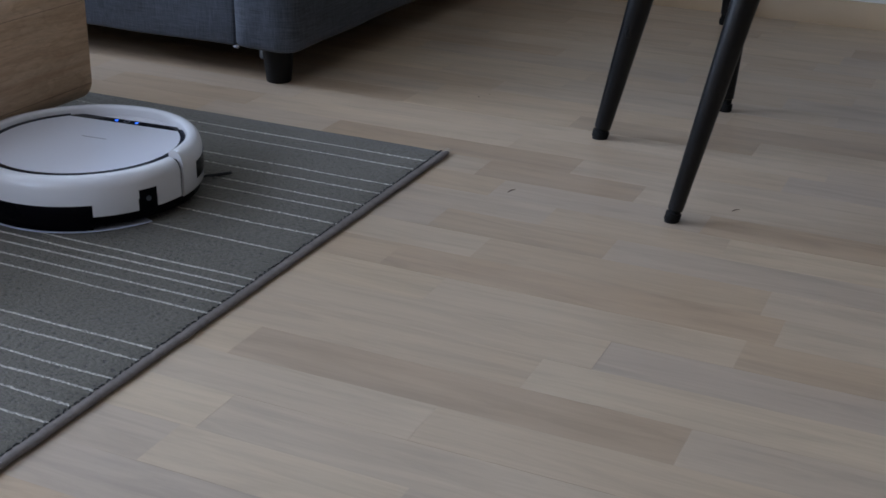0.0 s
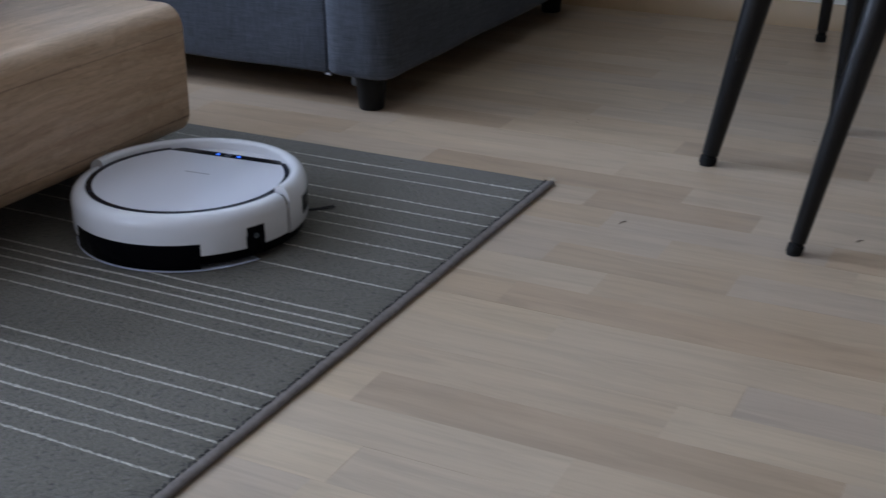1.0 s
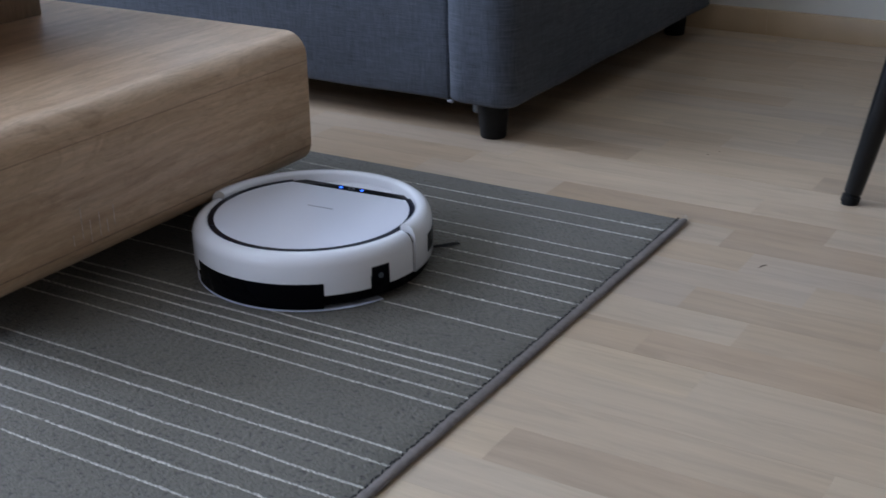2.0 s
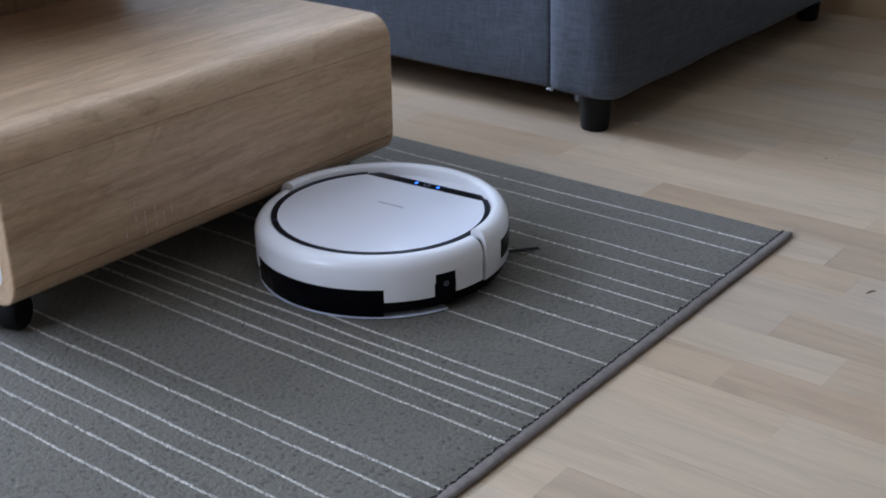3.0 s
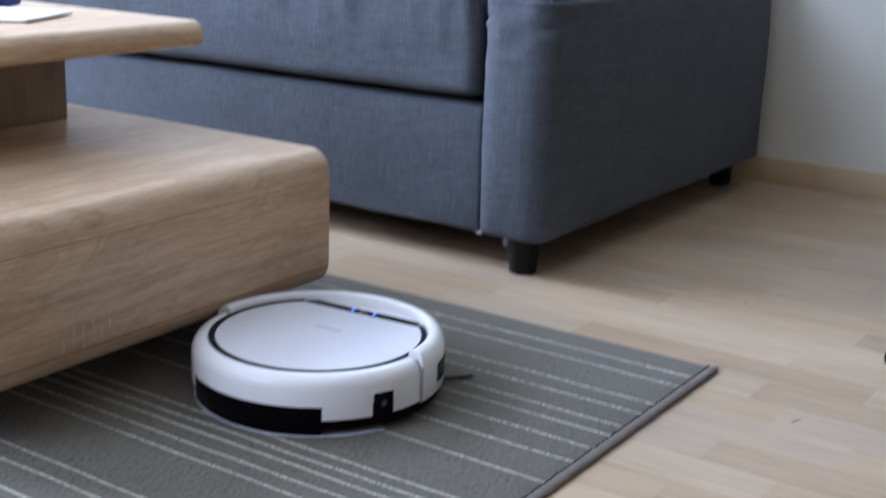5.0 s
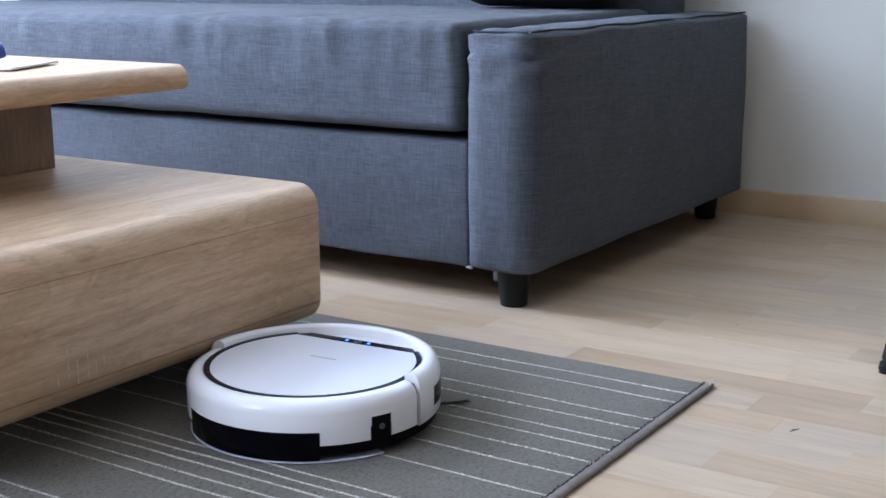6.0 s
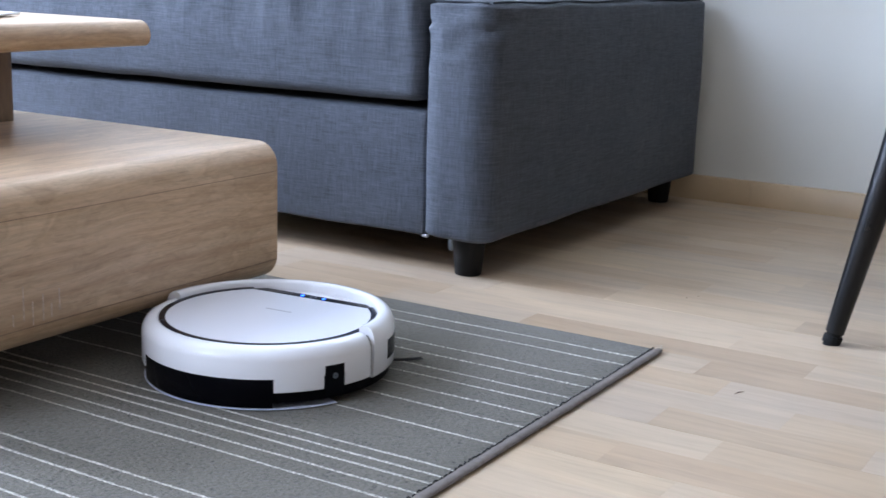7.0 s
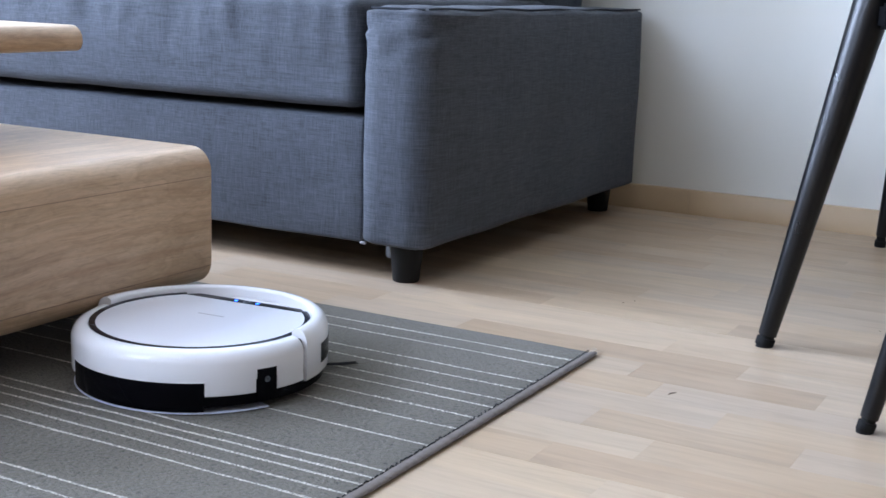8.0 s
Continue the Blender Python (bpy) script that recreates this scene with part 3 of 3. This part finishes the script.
def chair():
    c = thing("dining_chair", pose(0, 0, 0), "dining chair with splayed black metal legs", "chair")
    feet = ((0.175, 0.183), (0.372, -0.112), (0.640, 0.490), (0.800, 0.190))
    tops = ((0.266, 0.230), (0.462, -0.050), (0.560, 0.440), (0.715, 0.150))
    for (x, y), (u, w), r0, r1 in zip(feet, tops, (0.0130, 0.0105, 0.0115, 0.0115), (0.0270, 0.0225, 0.0245, 0.0245)):
        splayed_leg(c, (x, y, 0), (x + (u - x) * 1.075, y + (w - y) * 1.075, 0.505), r0, r1)
    seat = prism([(0.262, 0.240), (0.456, -0.064), (0.728, 0.146), (0.566, 0.458)], 0.449, 0.484)
    bmesh.ops.bevel(seat, geom=seat.edges[:], offset=0.005, segments=2, affect="EDGES")
    part("seat_frame", seat, "black_metal", c)
    cush = prism([(0.250, 0.250), (0.452, -0.080), (0.745, 0.140), (0.572, 0.474)], 0.486, 0.535)
    bmesh.ops.bevel(cush, geom=cush.edges[:], offset=0.018, segments=4, affect="EDGES")
    part("seat", cush, "black_matt", c)
    return c


def dining_table():
    t = thing("dining_table", pose(0, 0, 0), "dining table on slim splayed black metal legs", "table")
    for f, u in (((0.320, 0.426), (0.352, 0.44)), ((0.171, 1.066), (0.222, 1.03)), ((1.52, 0.71), (1.47, 0.70)), ((1.37, 1.10), (1.34, 1.06))):
        splayed_leg(t, (*f, 0), (*u, 0.70), 0.0115, 0.024)
    # top is out of view; made wide and dark to shade floor and armrest
    part("tabletop", box((0.06, 0.29, 0.70), (1.62, 1.165, 0.73), 0.006), "oak_end", t)
    return t


chair()
dining_table()


# ---- crumbs on the floor ----
def crumb(x, y, z, length, turn):
    bm = bmesh.new()
    tube(bm, [(-length / 2, 0, 0.0004), (0, length * 0.08, 0.0009), (length / 2, -length * 0.04, 0.0004)], [0.0003, 0.0006, 0.0003], 6)
    ob = part("crumb", bm, "crumb")
    ob.matrix_world = pose(x, y, z, 0, 0, turn)
    return tagged(ob, "tiny dark crumb lying on the parquet", "crumb", "crumbs on the floor")


for x, y, l, a in ((0.139, -0.105, 0.016, 70), (0.441, -0.032, 0.014, 60), (-0.083, 0.299, 0.004, 20), (-0.072, 0.322, 0.003, 80), (0.30, 0.37, 0.003, 0)):
    crumb(x, y, 0, l, a)


# ---- rug ----
def rug():
    g = thing("rug", pose(0, 0, 0), "grey low-pile rug with thin cream stripes and a bound edge", "rug")
    xl, yn, h = -2.1, -1.5, 0.0045
    bm = bmesh.new()
    rbox(bm, (xl, yn, 0.0004), (-0.010, -0.005, h), 0.0015, n=(60, 45, 1), k=1, wob=0.0006, freq=9)
    part("rug_surface", bm, "rug", g)
    bm = bmesh.new()
    n = 150
    tube(bm, [(-0.0075 + 0.0008 * noise.noise(Vector((0, i * 0.3, 0))), yn + (-0.003 - yn) * i / n, 0.0046 + 0.0004 * noise.noise(Vector((5, i * 0.4, 0)))) for i in range(n + 1)], [0.0044 if i % 3 else 0.0046 for i in range(n)] + [0.003], 10)
    for v in bm.verts:
        v.co.z = 0.0033 + (v.co.z - 0.0046) * 0.72
        v.co.x = -0.0075 + (v.co.x + 0.0075) * 1.55
    part("binding", bm, "binding", g, "taupe bound edge")
    bm = bmesh.new()
    for i in range(5):
        a = radians(random.uniform(10, 130))
        d = random.uniform(0.008, 0.020)
        p = Vector((-0.006 + random.uniform(-0.006, 0.004), -0.004, 0.004))
        tube(bm, [p, p + Vector((d * 0.5 * math.cos(a), d * 0.5 * math.sin(a), 0.003)), p + Vector((d * math.cos(a + 0.5), d * math.sin(a + 0.5), random.uniform(-0.003, 0.005)))], [0.0003, 0.0002, 0.0001], 4)
    part("frayed_thread", bm, "yarn", g, "loose frayed threads at the corner")
    bm = bmesh.new()
    y = -0.006
    while y > -1.1:
        a, b = random.uniform(-0.0015, 0.0015), random.uniform(-0.0015, 0.0015)
        tube(bm, [(-0.0146 + a, y, 0.0050), (-0.0138 + b, y - 0.0035, 0.0068), (-0.0146 - a, y - 0.0065, 0.0050)], [0.0007, 0.0009, 0.0007], 5)
        y -= random.uniform(0.0085, 0.0105)
    part("stitching", bm, "thread", g, "black overlock stitching")
    for s in (0.050, 0.090, 0.165, 0.202, 0.251, 0.283, 0.327, 0.372, 0.435, 0.524, 0.5455, 0.566, 0.594, 0.621, 0.7175, 0.745, 0.788, 0.816, 0.847, 0.882, 0.985, 1.02, 1.06, 1.12, 1.20, 1.28, 1.32, 1.40):
        bm = bmesh.new()
        m = 1000
        ph = random.uniform(0, 99)
        tube(bm, [(-0.0150 + (xl + 0.03) * i / m, -s - 0.009 + 0.0010 * noise.noise(Vector((i * 0.75, ph, 0))) + 0.002 * noise.noise(Vector((i * 0.021, ph, 3))), 0.0037 + 0.0006 * noise.noise(Vector((i * 0.8, ph, 9)))) for i in range(m + 1)],
             [0.0020 + 0.0010 * noise.noise(Vector((i * 0.85, ph, 5))) for i in range(m + 1)], 5)
        part("stripe", bm, "yarn", g)
    return g


rug()


# ---- floor strips ----
def parquet():
    rnd = random.Random(11)
    w, gap, top, y_ref = 0.0695, 0.00004, 0.0, -0.5535
    rest = bmesh.new()
    made = 0
    shared = {}
    j0, j1 = math.ceil((Y0 - y_ref) / w) - 1, math.ceil((Y1 - y_ref) / w) + 1

    def slab(bm, x0, x1, y0, y1):
        e = 0.00007
        lo = [bm.verts.new(p) for p in ((x0, y0, -0.002), (x1, y0, -0.002), (x1, y1, -0.002), (x0, y1, -0.002))]
        md = [bm.verts.new(p) for p in ((x0, y0, top - e), (x1, y0, top - e), (x1, y1, top - e), (x0, y1, top - e))]
        up = [bm.verts.new(p) for p in ((x0 + e, y0 + e, top), (x1 - e, y0 + e, top), (x1 - e, y1 - e, top), (x0 + e, y1 - e, top))]
        bm.faces.new(up)
        for a, b in ((lo, md), (md, up)):
            for i in range(4):
                k = (i + 1) % 4
                bm.faces.new((a[i], a[k], b[k], b[i]))
    for j in range(j0, j1):
        y0, y1 = y_ref + j * w + gap, y_ref + (j + 1) * w - gap
        if y0 > Y1:
            continue
        x = X0 - rnd.uniform(0, 0.4)
        if j == -1:
            x = 0.354 - 0.4 * 9
        while x < X1:
            l = 0.4 if j == -1 else rnd.choice((0.24, 0.3, 0.36, 0.42, 0.48, 0.54))
            near = -0.75 < x + l / 2 < 0.95 and -1.0 < (y0 + y1) / 2 < Y1 and made < 300
            under = x + l < -0.05 and -1.45 < y0 and y1 < -0.05
            if near and not under:
                if l not in shared:
                    bm = bmesh.new()
                    slab(bm, -l / 2 + gap, l / 2 - gap, -w / 2 + gap, w / 2 - gap)
                    me = bpy.data.meshes.new("strip")
                    bm.to_mesh(me)
                    bm.free()
                    me.materials.append(M["parquet"])
                    shared[l] = me
                s = new("strip", shared[l])
                s.parent = floor_base
                s.location = (x + l / 2, (y0 + y1) / 2, rnd.uniform(-0.00012, 0.00012))
                made += 1
            else:
                slab(rest, max(x, X0) + gap, min(x + l, X1) - gap, max(y0, Y0), min(y1, Y1)) if min(x + l, X1) - max(x, X0) > 0.01 and min(y1, Y1) - max(y0, Y0) > 0.004 else None
            x += l
    me = bpy.data.meshes.new("strips")
    bmesh.ops.recalc_face_normals(rest, faces=rest.faces)
    rest.to_mesh(me)
    rest.free()
    me.materials.append(M["parquet"])
    s = new("strips", me)
    s.parent = floor_base
    tagged(s, kind="stuff")


parquet()
